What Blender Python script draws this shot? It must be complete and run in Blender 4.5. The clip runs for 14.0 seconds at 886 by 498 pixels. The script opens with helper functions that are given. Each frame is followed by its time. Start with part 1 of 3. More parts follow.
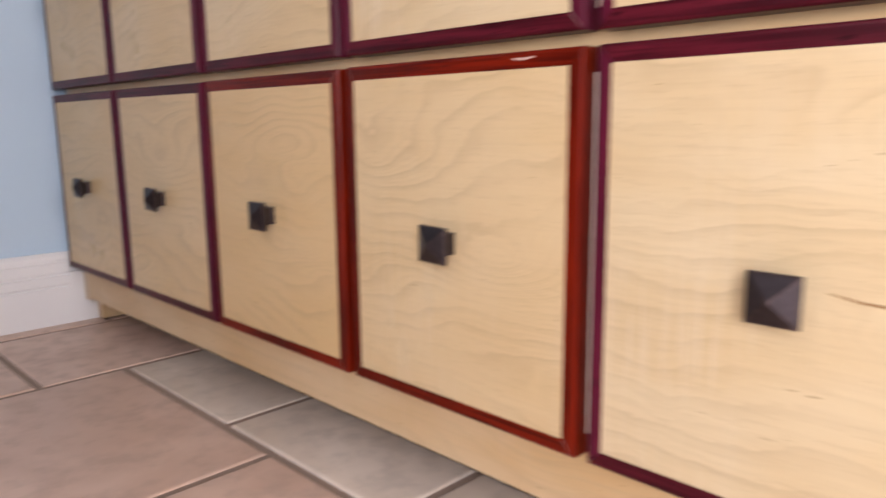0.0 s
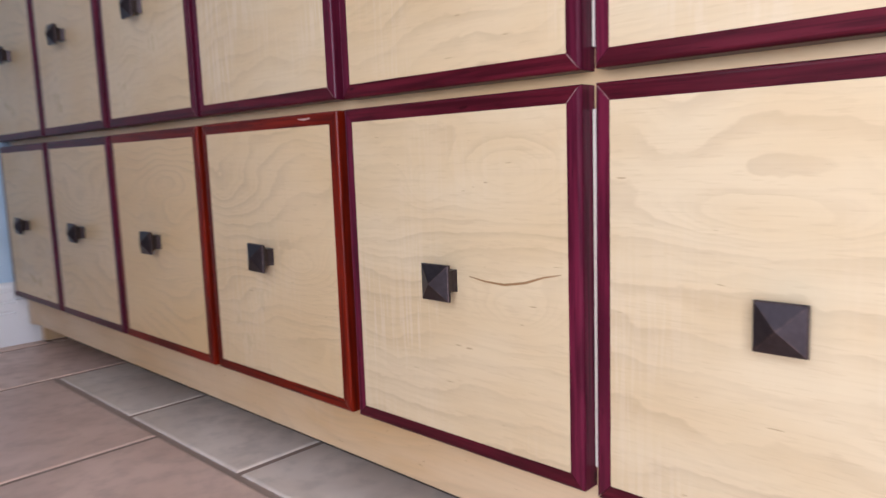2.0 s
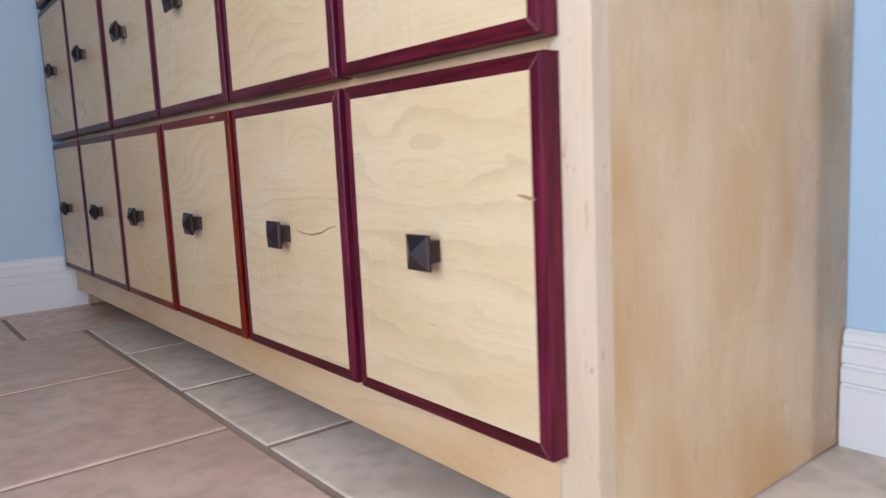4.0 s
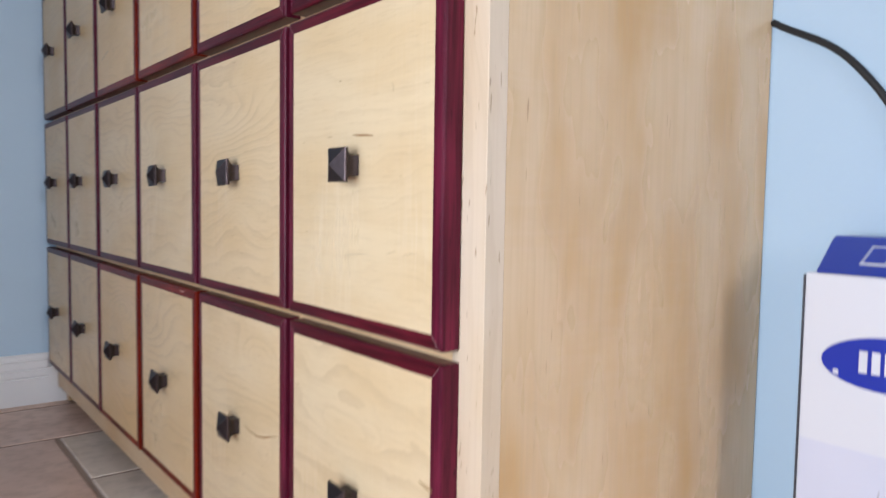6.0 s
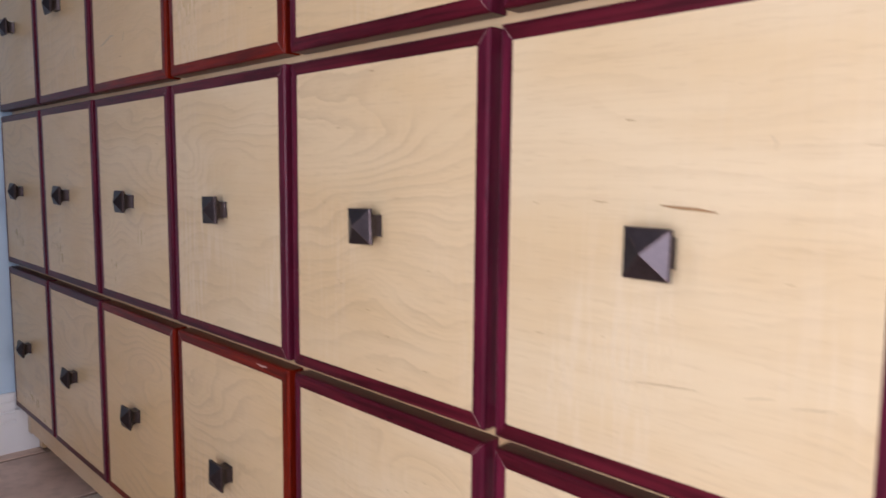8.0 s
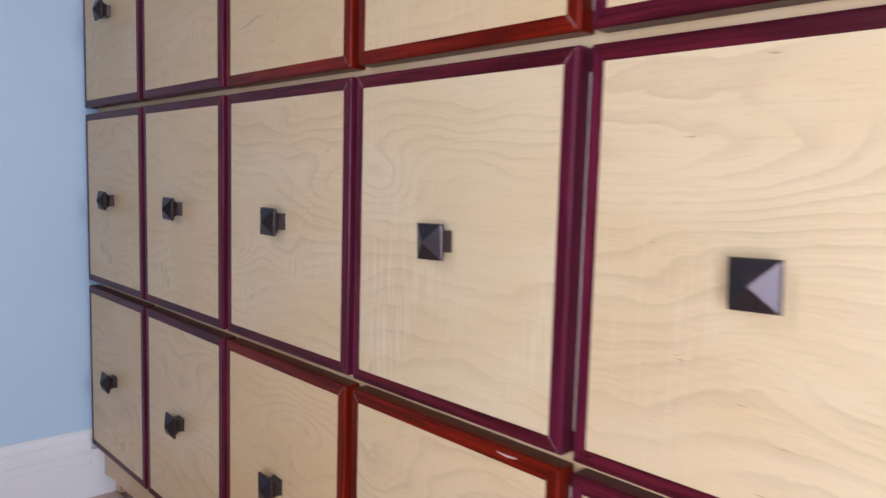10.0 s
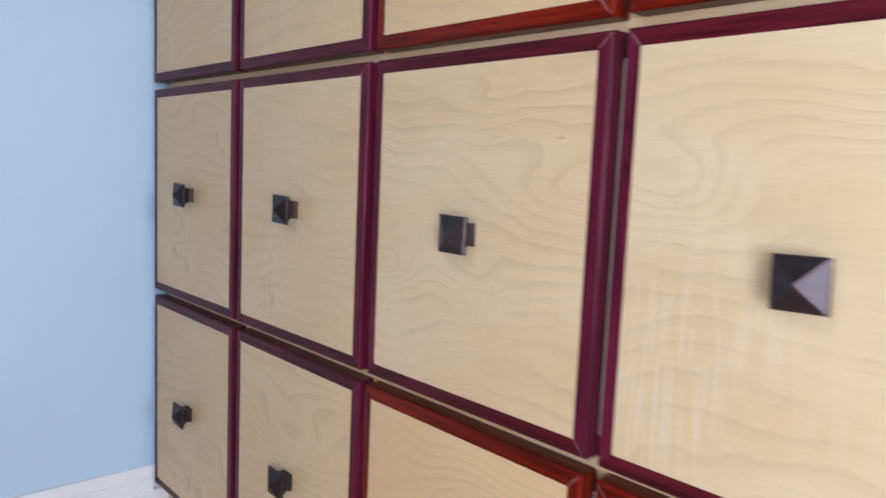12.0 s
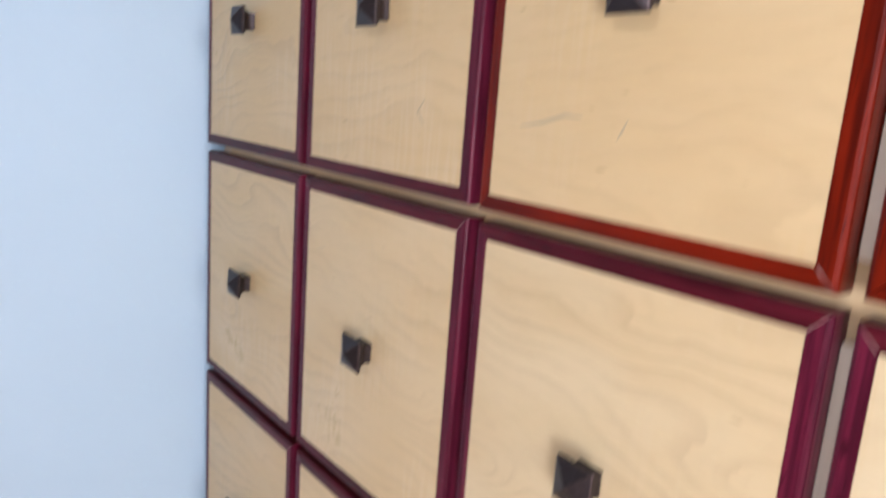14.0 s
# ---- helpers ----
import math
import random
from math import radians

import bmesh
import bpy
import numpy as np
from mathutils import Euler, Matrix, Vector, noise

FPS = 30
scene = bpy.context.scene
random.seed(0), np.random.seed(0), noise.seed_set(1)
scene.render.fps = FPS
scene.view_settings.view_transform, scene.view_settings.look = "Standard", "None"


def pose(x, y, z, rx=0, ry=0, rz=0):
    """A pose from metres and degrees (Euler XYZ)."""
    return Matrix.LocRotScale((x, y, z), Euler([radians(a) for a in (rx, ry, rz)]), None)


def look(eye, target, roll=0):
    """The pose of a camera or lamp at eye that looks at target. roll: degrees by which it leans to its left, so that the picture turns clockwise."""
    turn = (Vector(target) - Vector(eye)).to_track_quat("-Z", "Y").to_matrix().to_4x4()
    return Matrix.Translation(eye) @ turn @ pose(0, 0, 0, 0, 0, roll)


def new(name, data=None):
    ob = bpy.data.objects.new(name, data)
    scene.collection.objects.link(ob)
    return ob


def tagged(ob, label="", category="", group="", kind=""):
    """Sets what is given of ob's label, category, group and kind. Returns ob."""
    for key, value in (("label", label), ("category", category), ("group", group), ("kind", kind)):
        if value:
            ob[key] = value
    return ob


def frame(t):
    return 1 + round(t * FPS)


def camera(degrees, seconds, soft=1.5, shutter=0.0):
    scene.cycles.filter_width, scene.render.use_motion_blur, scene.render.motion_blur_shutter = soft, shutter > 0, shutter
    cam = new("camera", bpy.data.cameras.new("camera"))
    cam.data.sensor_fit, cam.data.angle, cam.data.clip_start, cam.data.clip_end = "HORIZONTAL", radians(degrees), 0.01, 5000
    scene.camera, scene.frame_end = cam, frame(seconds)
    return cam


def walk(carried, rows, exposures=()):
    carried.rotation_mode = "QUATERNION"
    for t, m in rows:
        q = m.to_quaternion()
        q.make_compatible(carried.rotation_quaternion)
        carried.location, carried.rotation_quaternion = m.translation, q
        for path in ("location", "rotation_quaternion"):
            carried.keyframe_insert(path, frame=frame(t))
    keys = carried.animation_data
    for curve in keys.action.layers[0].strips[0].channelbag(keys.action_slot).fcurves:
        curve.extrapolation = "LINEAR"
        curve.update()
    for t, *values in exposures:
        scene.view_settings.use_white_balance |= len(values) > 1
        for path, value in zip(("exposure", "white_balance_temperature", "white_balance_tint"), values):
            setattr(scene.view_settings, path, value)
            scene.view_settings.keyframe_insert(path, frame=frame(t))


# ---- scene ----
cam = camera(63.08, 14.0, soft=1.5, shutter=0.8)
PATH = [
    (0.0, 1.2592, -0.3884, 0.3213, 79.8835, 0.5673, 44.8476),
    (0.5, 1.3203, -0.3723, 0.3271, 80.7734, 1.7221, 41.6422),
    (1.0, 1.3685, -0.3742, 0.3205, 81.0137, 2.1867, 40.3543),
    (1.5, 1.4310, -0.3914, 0.3272, 81.1230, 1.1817, 38.7917),
    (2.0, 1.5044, -0.3983, 0.3251, 82.5009, 2.0036, 43.7368),
    (2.5, 1.5852, -0.3713, 0.3349, 81.7850, 3.1280, 47.7107),
    (3.0, 1.6755, -0.3562, 0.3048, 80.7937, 2.4605, 50.7415),
    (3.2, 1.7035, -0.3514, 0.2985, 81.7313, 1.7008, 49.8134),
    (5.3, 1.9284, -0.3338, 0.3670, 84.0758, 4.4472, 54.2735),
    (5.5, 1.9255, -0.3298, 0.4036, 85.3707, 2.4129, 53.4398),
    (6.0, 1.8949, -0.3148, 0.4813, 86.3791, -0.9173, 51.7593),
    (6.5, 1.8216, -0.2935, 0.5117, 86.0839, -2.1334, 49.1396),
    (7.0, 1.7166, -0.2984, 0.5442, 85.0646, -0.1983, 50.6397),
    (7.5, 1.6396, -0.3341, 0.5421, 85.9018, -1.5193, 50.7393),
    (8.0, 1.5730, -0.3585, 0.5533, 83.9477, -0.5776, 45.8916),
    (8.2, 1.5544, -0.3518, 0.5671, 82.4374, -0.7046, 48.6664),
    (10.3, 1.2451, -0.3877, 0.5616, 84.4621, -1.7188, 46.2938),
    (10.5, 1.2216, -0.3792, 0.5630, 84.0885, -1.2757, 45.3447),
    (11.0, 1.1608, -0.3769, 0.5445, 83.8330, -2.4499, 47.6290),
    (11.5, 1.0879, -0.3787, 0.5452, 83.6418, -2.2731, 46.0904),
    (12.0, 1.0138, -0.3779, 0.5608, 83.5894, -2.5869, 47.7680),
    (12.5, 0.9542, -0.3842, 0.5632, 83.3819, -2.6816, 47.2120),
    (13.0, 0.9128, -0.3771, 0.5879, 83.5700, -1.9582, 47.3741),
    (13.5, 0.8855, -0.3594, 0.6433, 80.1505, -3.6141, 51.7437),
    (14.0, 0.8748, -0.3297, 0.7283, 78.4372, -4.2411, 51.5754),
]
EXPOSURES = [(0.0, -0.07, 6300, 22), (0.5, -0.18, 5920, 20), (1.0, -0.29, 5720, 20), (2.0, -0.42, 5550, 20), (3.0, -0.64, 5450, 18), (5.5, -0.57, 5600, 12), (6.0, -0.58, 5700, 14),
             (7.0, -0.62, 6100, 24), (7.5, -0.68, 6050, 25), (8.0, -0.69, 5900, 24), (10.5, -0.06, 5400, 18), (11.0, 0.02, 5350, 17), (12.5, 0.30, 5530, 14), (14.0, 0.52, 5880, 16)]
walk(cam, [(t, pose(*p)) for t, *p in PATH], EXPOSURES)

# ---- light: area lamps in unseen windows, added to light a closed room ----
world = bpy.data.worlds.new("world")
world.use_nodes = True
scene.world = world
sky = world.node_tree.nodes.new("ShaderNodeTexSky")
sky.sky_type, sky.sun_disc = "NISHITA", False
sky.sun_elevation, sky.sun_rotation = radians(35), radians(150)
world.node_tree.links.new(sky.outputs[0], world.node_tree.nodes["Background"].inputs[0])
world.node_tree.nodes["Background"].inputs[1].default_value = 0.1

ROOM_X, ROOM_Y0, ROOM_Y1, ROOM_Z = 4.0, -0.92, 0.395, 2.45
WIN1 = (0.86, 1.14, 0.40, 1.32)     # added tall narrow window in the front wall: x0, x1, z0, z1
WIN2 = (1.46, 2.18, 0.19, 0.89)     # added low window in the front wall
WIN3 = (-0.62, 0.0, 0.7, 1.8)     # added window in the right wall: y0, y1, z0, z1


def added_lamp(name, m, sx, sz, watts, colour, spread=180):
    la = bpy.data.lights.new(name, "AREA")
    la.shape, la.size, la.size_y, la.energy, la.color = "RECTANGLE", sx, sz, watts, colour
    la.spread = radians(spread)
    ob = new(name, la)
    ob.matrix_world = m
    return ob


# small high lamp, added to drop the knob shadows downward
added_lamp("added_light", look((1.00, ROOM_Y0 - 0.02, 1.18), (0.95, 0, 0.5)), 0.14, 0.14, 2.1, (0.97, 0.985, 1.0))
# level fill, added to reach the gaps between the drawers
added_lamp("added_light", look((1.00, ROOM_Y0 - 0.02, 0.60), (0.97, 0, 0.50)), 0.18, 0.30, 0.5, (0.97, 0.985, 1.0))
# main lamp, a fixed stand-in for light from near the camera
added_lamp("added_light", look((1.82, ROOM_Y0 - 0.02, 0.54), (1.70, 0, 0.50)), 0.62, 0.60, 20.0, (0.955, 0.985, 1.0))
# warm fill, added for the left wall and the cabinet side
added_lamp("added_light", look((ROOM_X + 0.05, -0.31, 1.25), (1.0, -0.10, 0.5)), 0.5, 1.0, 32, (1.0, 0.945, 0.88))

# ---- materials ----


def nodes_of(name, rough=0.5, coat=0.0, coat_rough=0.1):
    m = bpy.data.materials.new(name)
    m.use_nodes = True
    nt = m.node_tree
    b = nt.nodes["Principled BSDF"]
    b.inputs["Roughness"].default_value = rough
    b.inputs["Coat Weight"].default_value = coat
    b.inputs["Coat Roughness"].default_value = coat_rough
    return m, nt, b


def node(nt, kind, **values):
    n = nt.nodes.new(kind)
    for key, v in values.items():
        n.inputs[key].default_value = v
    return n


def math_node(nt, op, a, b=None, clamp=False):
    n = nt.nodes.new("ShaderNodeMath")
    n.operation, n.use_clamp = op, clamp
    for i, v in enumerate((a, b)):
        if v is None:
            continue
        if isinstance(v, (int, float)):
            n.inputs[i].default_value = v
        else:
            nt.links.new(v, n.inputs[i])
    return n.outputs[0]


def mix(nt, fac, a, b, blend="MIX"):
    n = nt.nodes.new("ShaderNodeMix")
    n.data_type, n.blend_type = "RGBA", blend
    for i, v in ((0, fac), (6, a), (7, b)):
        if isinstance(v, (int, float)):
            n.inputs[i].default_value = v
        elif isinstance(v, tuple):
            n.inputs[i].default_value = (*v, 1)
        else:
            nt.links.new(v, n.inputs[i])
    return n.outputs[2]


def step(nt, v, lo, hi, to0=0.0, to1=1.0):
    n = nt.nodes.new("ShaderNodeMapRange")
    n.interpolation_type = "SMOOTHSTEP"
    nt.links.new(v, n.inputs[0])
    for i, x in enumerate((lo, hi, to0, to1)):
        n.inputs[i + 1].default_value = x
    return n.outputs[0]


def place(nt, scale, seed=True):
    """Object coordinates, shifted by chance for each object, then stretched."""
    tc = nt.nodes.new("ShaderNodeTexCoord")
    v = tc.outputs["Object"]
    if seed:
        info = nt.nodes.new("ShaderNodeObjectInfo")
        add = nt.nodes.new("ShaderNodeVectorMath")
        add.operation = "MULTIPLY_ADD"
        nt.links.new(info.outputs["Random"], add.inputs[0])
        add.inputs[1].default_value = (37.0, 11.0, 53.0)
        nt.links.new(v, add.inputs[2])
        v = add.outputs[0]
    mp = nt.nodes.new("ShaderNodeMapping")
    mp.inputs["Scale"].default_value = scale
    nt.links.new(v, mp.inputs[0])
    return mp.outputs[0]


def noise_of(nt, vec, scale, detail=2.0, distortion=0.0, rough=0.5):
    n = node(nt, "ShaderNodeTexNoise", Scale=scale, Detail=detail, Distortion=distortion, Roughness=rough)
    nt.links.new(vec, n.inputs["Vector"])
    return n.outputs["Fac"]


def bump(nt, b, height, strength, distance=0.001):
    n = node(nt, "ShaderNodeBump", Strength=strength, Distance=distance)
    nt.links.new(height, n.inputs["Height"])
    nt.links.new(n.outputs[0], b.inputs["Normal"])


def along(axis, a, b):
    """Stretch: a along the grain, b across it."""
    return tuple(a if c == axis else b for c in "xyz")


def growth(nt, axis, freq, warp, wiggle):
    """Growth lines: contours of the coordinate across the grain, warped, each one sharp on one side."""
    sep = nt.nodes.new("ShaderNodeSeparateXYZ")
    nt.links.new(place(nt, (1, 1, 1)), sep.inputs[0])
    u, v = [sep.outputs[c.upper()] for c in "xyz" if c != axis]
    h = math_node(nt, "MULTIPLY", math_node(nt, "ADD", u, v), freq)
    h = math_node(nt, "ADD", h, math_node(nt, "MULTIPLY", noise_of(nt, place(nt, along(axis, 1.7, 4.6)), 1.5, 1.5, 0.3), warp))
    h = math_node(nt, "ADD", h, math_node(nt, "MULTIPLY", noise_of(nt, place(nt, along(axis, 14.0, 24.0)), 1.0, 2.0), wiggle))
    f = math_node(nt, "FRACT", h)
    return math_node(nt, "MULTIPLY", step(nt, f, 0.52, 0.93), step(nt, f, 0.93, 1.0, 1.0, 0.0))


def maple(name, axis, streaky, base, gloss, smear, lines, fleck_at=(70.0, 620.0, 0.75)):
    m, nt, b = nodes_of(name, gloss, 0.0)
    b.inputs["Specular IOR Level"].default_value = 0.45
    ring = growth(nt, axis, 52.0, 8.5, 0.9)
    ring2 = growth(nt, axis, 150.0, 17.0, 1.4)
    patchy = step(nt, noise_of(nt, place(nt, along(axis, 4.0, 9.0)), 1.5, 2.0), 0.32, 0.66, 0.18, 1.0)
    fine = noise_of(nt, place(nt, along(axis, 9.0, 330.0)), 1.0, 3.0)
    tone = noise_of(nt, place(nt, along(axis, 3.0, 9.0)), 1.6, 3.0)
    curl = noise_of(nt, place(nt, along(axis, 120.0, 11.0)), 1.0, 2.0, 0.7)
    fa, fb, ft = fleck_at
    fleck = step(nt, noise_of(nt, place(nt, along(axis, fa, fb)), 1.0, 1.0), ft, ft + 0.06)
    col = mix(nt, step(nt, tone, 0.3, 0.75), base, tuple(c * k for c, k in zip(base, (1 - 0.07 * smear, 1 - 0.13 * smear, 1 - 0.22 * smear))))
    col = mix(nt, math_node(nt, "MULTIPLY", math_node(nt, "MULTIPLY", ring, patchy), 0.30 * lines), col, (0.36, 0.255, 0.150))
    col = mix(nt, math_node(nt, "MULTIPLY", ring2, math_node(nt, "MULTIPLY", step(nt, tone, 0.44, 0.62), 0.20 * lines)), col, (0.38, 0.27, 0.16))
    col = mix(nt, step(nt, fine, 0.4, 0.75, 0.0, streaky), col, (0.48, 0.34, 0.20))
    figured = step(nt, noise_of(nt, place(nt, along(axis, 5.0, 4.0)), 1.7, 1.0), 0.46, 0.62)
    # curl figure, with its glare painted in as slightly paler bars
    col = mix(nt, math_node(nt, "MULTIPLY", step(nt, curl, 0.46, 0.66, 0.0, 0.05), figured), col, (0.80, 0.69, 0.55))
    info = nt.nodes.new("ShaderNodeObjectInfo")
    col = mix(nt, math_node(nt, "MULTIPLY", info.outputs["Random"], 0.34), col, tuple(c * k for c, k in zip(base, (0.90, 0.80, 0.66))))
    col = mix(nt, math_node(nt, "MULTIPLY", fleck, 0.6), col, (0.25, 0.13, 0.05))
    nt.links.new(col, b.inputs["Base Color"])
    nt.links.new(step(nt, tone, 0.2, 0.8, gloss - 0.05, gloss + 0.08), b.inputs["Roughness"])
    bump(nt, b, math_node(nt, "ADD", fine, math_node(nt, "MULTIPLY", curl, 1.2)), 0.10, 0.0006)
    return m


def dark_wood(name, axis, base, deep, gloss=0.33):
    m, nt, b = nodes_of(name, gloss, 0.0)
    b.inputs["Specular IOR Level"].default_value = 0.17
    streak = noise_of(nt, place(nt, along(axis, 12.0, 260.0)), 1.0, 4.0, 0.3)
    tone = noise_of(nt, place(nt, along(axis, 7.0, 30.0)), 1.0, 3.0)
    pore = step(nt, noise_of(nt, place(nt, along(axis, 60.0, 900.0)), 1.0, 1.0), 0.66, 0.74)
    col = mix(nt, step(nt, streak, 0.32, 0.7), base, deep)
    col = mix(nt, step(nt, tone, 0.35, 0.75, 0.0, 0.7), col, deep)
    col = mix(nt, math_node(nt, "MULTIPLY", pore, 0.5), col, tuple(c * 0.3 for c in deep))
    knot = step(nt, noise_of(nt, place(nt, along(axis, 45.0, 110.0)), 1.0, 1.0), 0.74, 0.79)
    col = mix(nt, math_node(nt, "MULTIPLY", knot, 0.7), col, tuple(c * 0.35 for c in deep))
    nt.links.new(col, b.inputs["Base Color"])
    bump(nt, b, streak, 0.15, 0.0005)
    return m


def paint(name, colour, rough, relief, patch=0.05):
    m, nt, b = nodes_of(name, rough)
    v = place(nt, (1, 1, 1), False)
    tone = noise_of(nt, v, 2.2, 3.0)
    col = mix(nt, step(nt, tone, 0.3, 0.7), colour, tuple(c * (1 - patch) for c in colour))
    nt.links.new(col, b.inputs["Base Color"])
    bump(nt, b, noise_of(nt, v, 260.0, 3.0), relief, 0.0008)
    return m


def tile_stone(name, a, c):
    m, nt, b = nodes_of(name, 0.42)
    v = place(nt, (1, 1, 1))
    cloud = noise_of(nt, v, 7.0, 4.0, 0.4)
    spot = noise_of(nt, v, 38.0, 3.0)
    info = nt.nodes.new("ShaderNodeObjectInfo")
    col = mix(nt, step(nt, cloud, 0.36, 0.64), a, c)
    col = mix(nt, step(nt, spot, 0.42, 0.75, 0.0, 0.55), col, tuple(x * 0.62 for x in a))
    col = mix(nt, math_node(nt, "MULTIPLY", info.outputs["Random"], 0.18), col, (0.55, 0.42, 0.32))
    nt.links.new(col, b.inputs["Base Color"])
    nt.links.new(step(nt, spot, 0.3, 0.8, 0.34, 0.55), b.inputs["Roughness"])
    bump(nt, b, math_node(nt, "ADD", cloud, math_node(nt, "MULTIPLY", spot, 0.3)), 0.25, 0.0025)
    return m




def maple_front(seed, eyes=(), tilt=0.0, warm=0.3, curly=0.3, freq=55.0, warp=8.5, lines=1.0):
    """Flat-sawn maple for one front. Growth lines are contours of a height field that rises across the grain;
    each eye (x, z, half length, half height, rings) is a bump in it, which closes the lines to rings or arches."""
    base = (0.680, 0.545, 0.338)
    m, nt, b = nodes_of("maple_front", 0.36)
    b.inputs["Specular IOR Level"].default_value = 0.36
    tc = nt.nodes.new("ShaderNodeTexCoord")
    sep = nt.nodes.new("ShaderNodeSeparateXYZ")
    nt.links.new(tc.outputs["Object"], sep.inputs[0])
    x, z = sep.outputs["X"], sep.outputs["Z"]

    def at(kx, kz):
        mp = nt.nodes.new("ShaderNodeMapping")
        mp.inputs["Location"].default_value = (seed * 3.7, seed * 1.3, seed * 5.1)
        mp.inputs["Scale"].default_value = (kx, 1.0, kz)
        nt.links.new(tc.outputs["Object"], mp.inputs[0])
        return mp.outputs[0]

    h = math_node(nt, "MULTIPLY", math_node(nt, "ADD", z, math_node(nt, "MULTIPLY", x, tilt)), freq)
    h = math_node(nt, "ADD", h, math_node(nt, "MULTIPLY", noise_of(nt, at(4.5, 9.5), 1.0, 1.5, 0.3), warp))
    for ex, ez, ax, az, rings in eyes:
        dx = math_node(nt, "MULTIPLY", math_node(nt, "SUBTRACT", x, ex), 1 / ax)
        dz = math_node(nt, "MULTIPLY", math_node(nt, "SUBTRACT", z, ez), 1 / az)
        d2 = math_node(nt, "ADD", math_node(nt, "MULTIPLY", dx, dx), math_node(nt, "MULTIPLY", dz, dz))
        h = math_node(nt, "ADD", h, math_node(nt, "MULTIPLY", math_node(nt, "POWER", 2.718, math_node(nt, "MULTIPLY", d2, -1.0)), rings))
    h = math_node(nt, "ADD", h, math_node(nt, "MULTIPLY", noise_of(nt, at(26.0, 46.0), 1.0, 3.0), 0.95))
    f = math_node(nt, "FRACT", h)
    ring = math_node(nt, "MULTIPLY", step(nt, f, 0.45, 0.92), step(nt, f, 0.92, 1.0, 1.0, 0.0))
    f3 = math_node(nt, "FRACT", math_node(nt, "MULTIPLY", h, 3.0))
    ring3 = math_node(nt, "MULTIPLY", step(nt, f3, 0.3, 0.85), step(nt, f3, 0.85, 1.0, 1.0, 0.0))
    patchy = step(nt, noise_of(nt, at(9.0, 16.0), 1.0, 2.0), 0.34, 0.64, 0.12, 1.0)
    patchy3 = step(nt, noise_of(nt, at(7.0, 12.0), 1.3, 1.0), 0.42, 0.62)
    tone = noise_of(nt, at(5.0, 12.0), 1.4, 3.0)
    fine = noise_of(nt, at(10.0, 420.0), 1.0, 3.0)
    pores = step(nt, noise_of(nt, at(55.0, 520.0), 1.0, 1.0), 0.60, 0.70)
    fleck = step(nt, noise_of(nt, at(46.0, 330.0), 1.0, 1.0), 0.775, 0.82)
    curl = noise_of(nt, at(290.0, 17.0), 1.0, 1.0, 0.4)
    zone = math_node(nt, "MULTIPLY", step(nt, noise_of(nt, at(9.0, 7.0), 1.0, 1.0), 0.42, 0.62), step(nt, z, -0.06, 0.06, 1.0, 0.25))
    col = mix(nt, step(nt, tone, 0.3, 0.72), base, tuple(c * k for c, k in zip(base, (0.93, 0.88, 0.80))))
    # browner tint: the board's own tone plus dimmer light painted on left columns
    col = mix(nt, warm * 0.66, col, tuple(c * k for c, k in zip(base, (0.96, 0.79, 0.56))))
    col = mix(nt, math_node(nt, "MULTIPLY", math_node(nt, "MULTIPLY", ring, patchy), 0.30 * lines), col, (0.40, 0.275, 0.150))
    col = mix(nt, math_node(nt, "MULTIPLY", math_node(nt, "MULTIPLY", ring3, patchy3), 0.10 * lines), col, (0.40, 0.28, 0.16))
    col = mix(nt, step(nt, fine, 0.4, 0.75, 0.0, 0.13), col, (0.48, 0.34, 0.20))
    col = mix(nt, math_node(nt, "MULTIPLY", pores, 0.10), col, (0.36, 0.23, 0.12))
    # glare on the curl put into the colour: paler bars, stronger lower down
    col = mix(nt, math_node(nt, "MULTIPLY", math_node(nt, "MULTIPLY", step(nt, curl, 0.44, 0.64), zone), curly * 0.45), col, (0.80, 0.70, 0.55))
    col = mix(nt, math_node(nt, "MULTIPLY", fleck, 0.55), col, (0.27, 0.15, 0.065))
    nt.links.new(col, b.inputs["Base Color"])
    sheen = math_node(nt, "MULTIPLY", math_node(nt, "MULTIPLY", curl, zone), -0.10)
    nt.links.new(math_node(nt, "ADD", step(nt, tone, 0.2, 0.8, 0.30, 0.42), sheen), b.inputs["Roughness"])
    wave = math_node(nt, "MULTIPLY", math_node(nt, "MULTIPLY", curl, zone), 3.0)
    bump(nt, b, math_node(nt, "ADD", fine, wave), 0.12, 0.0006)
    return m


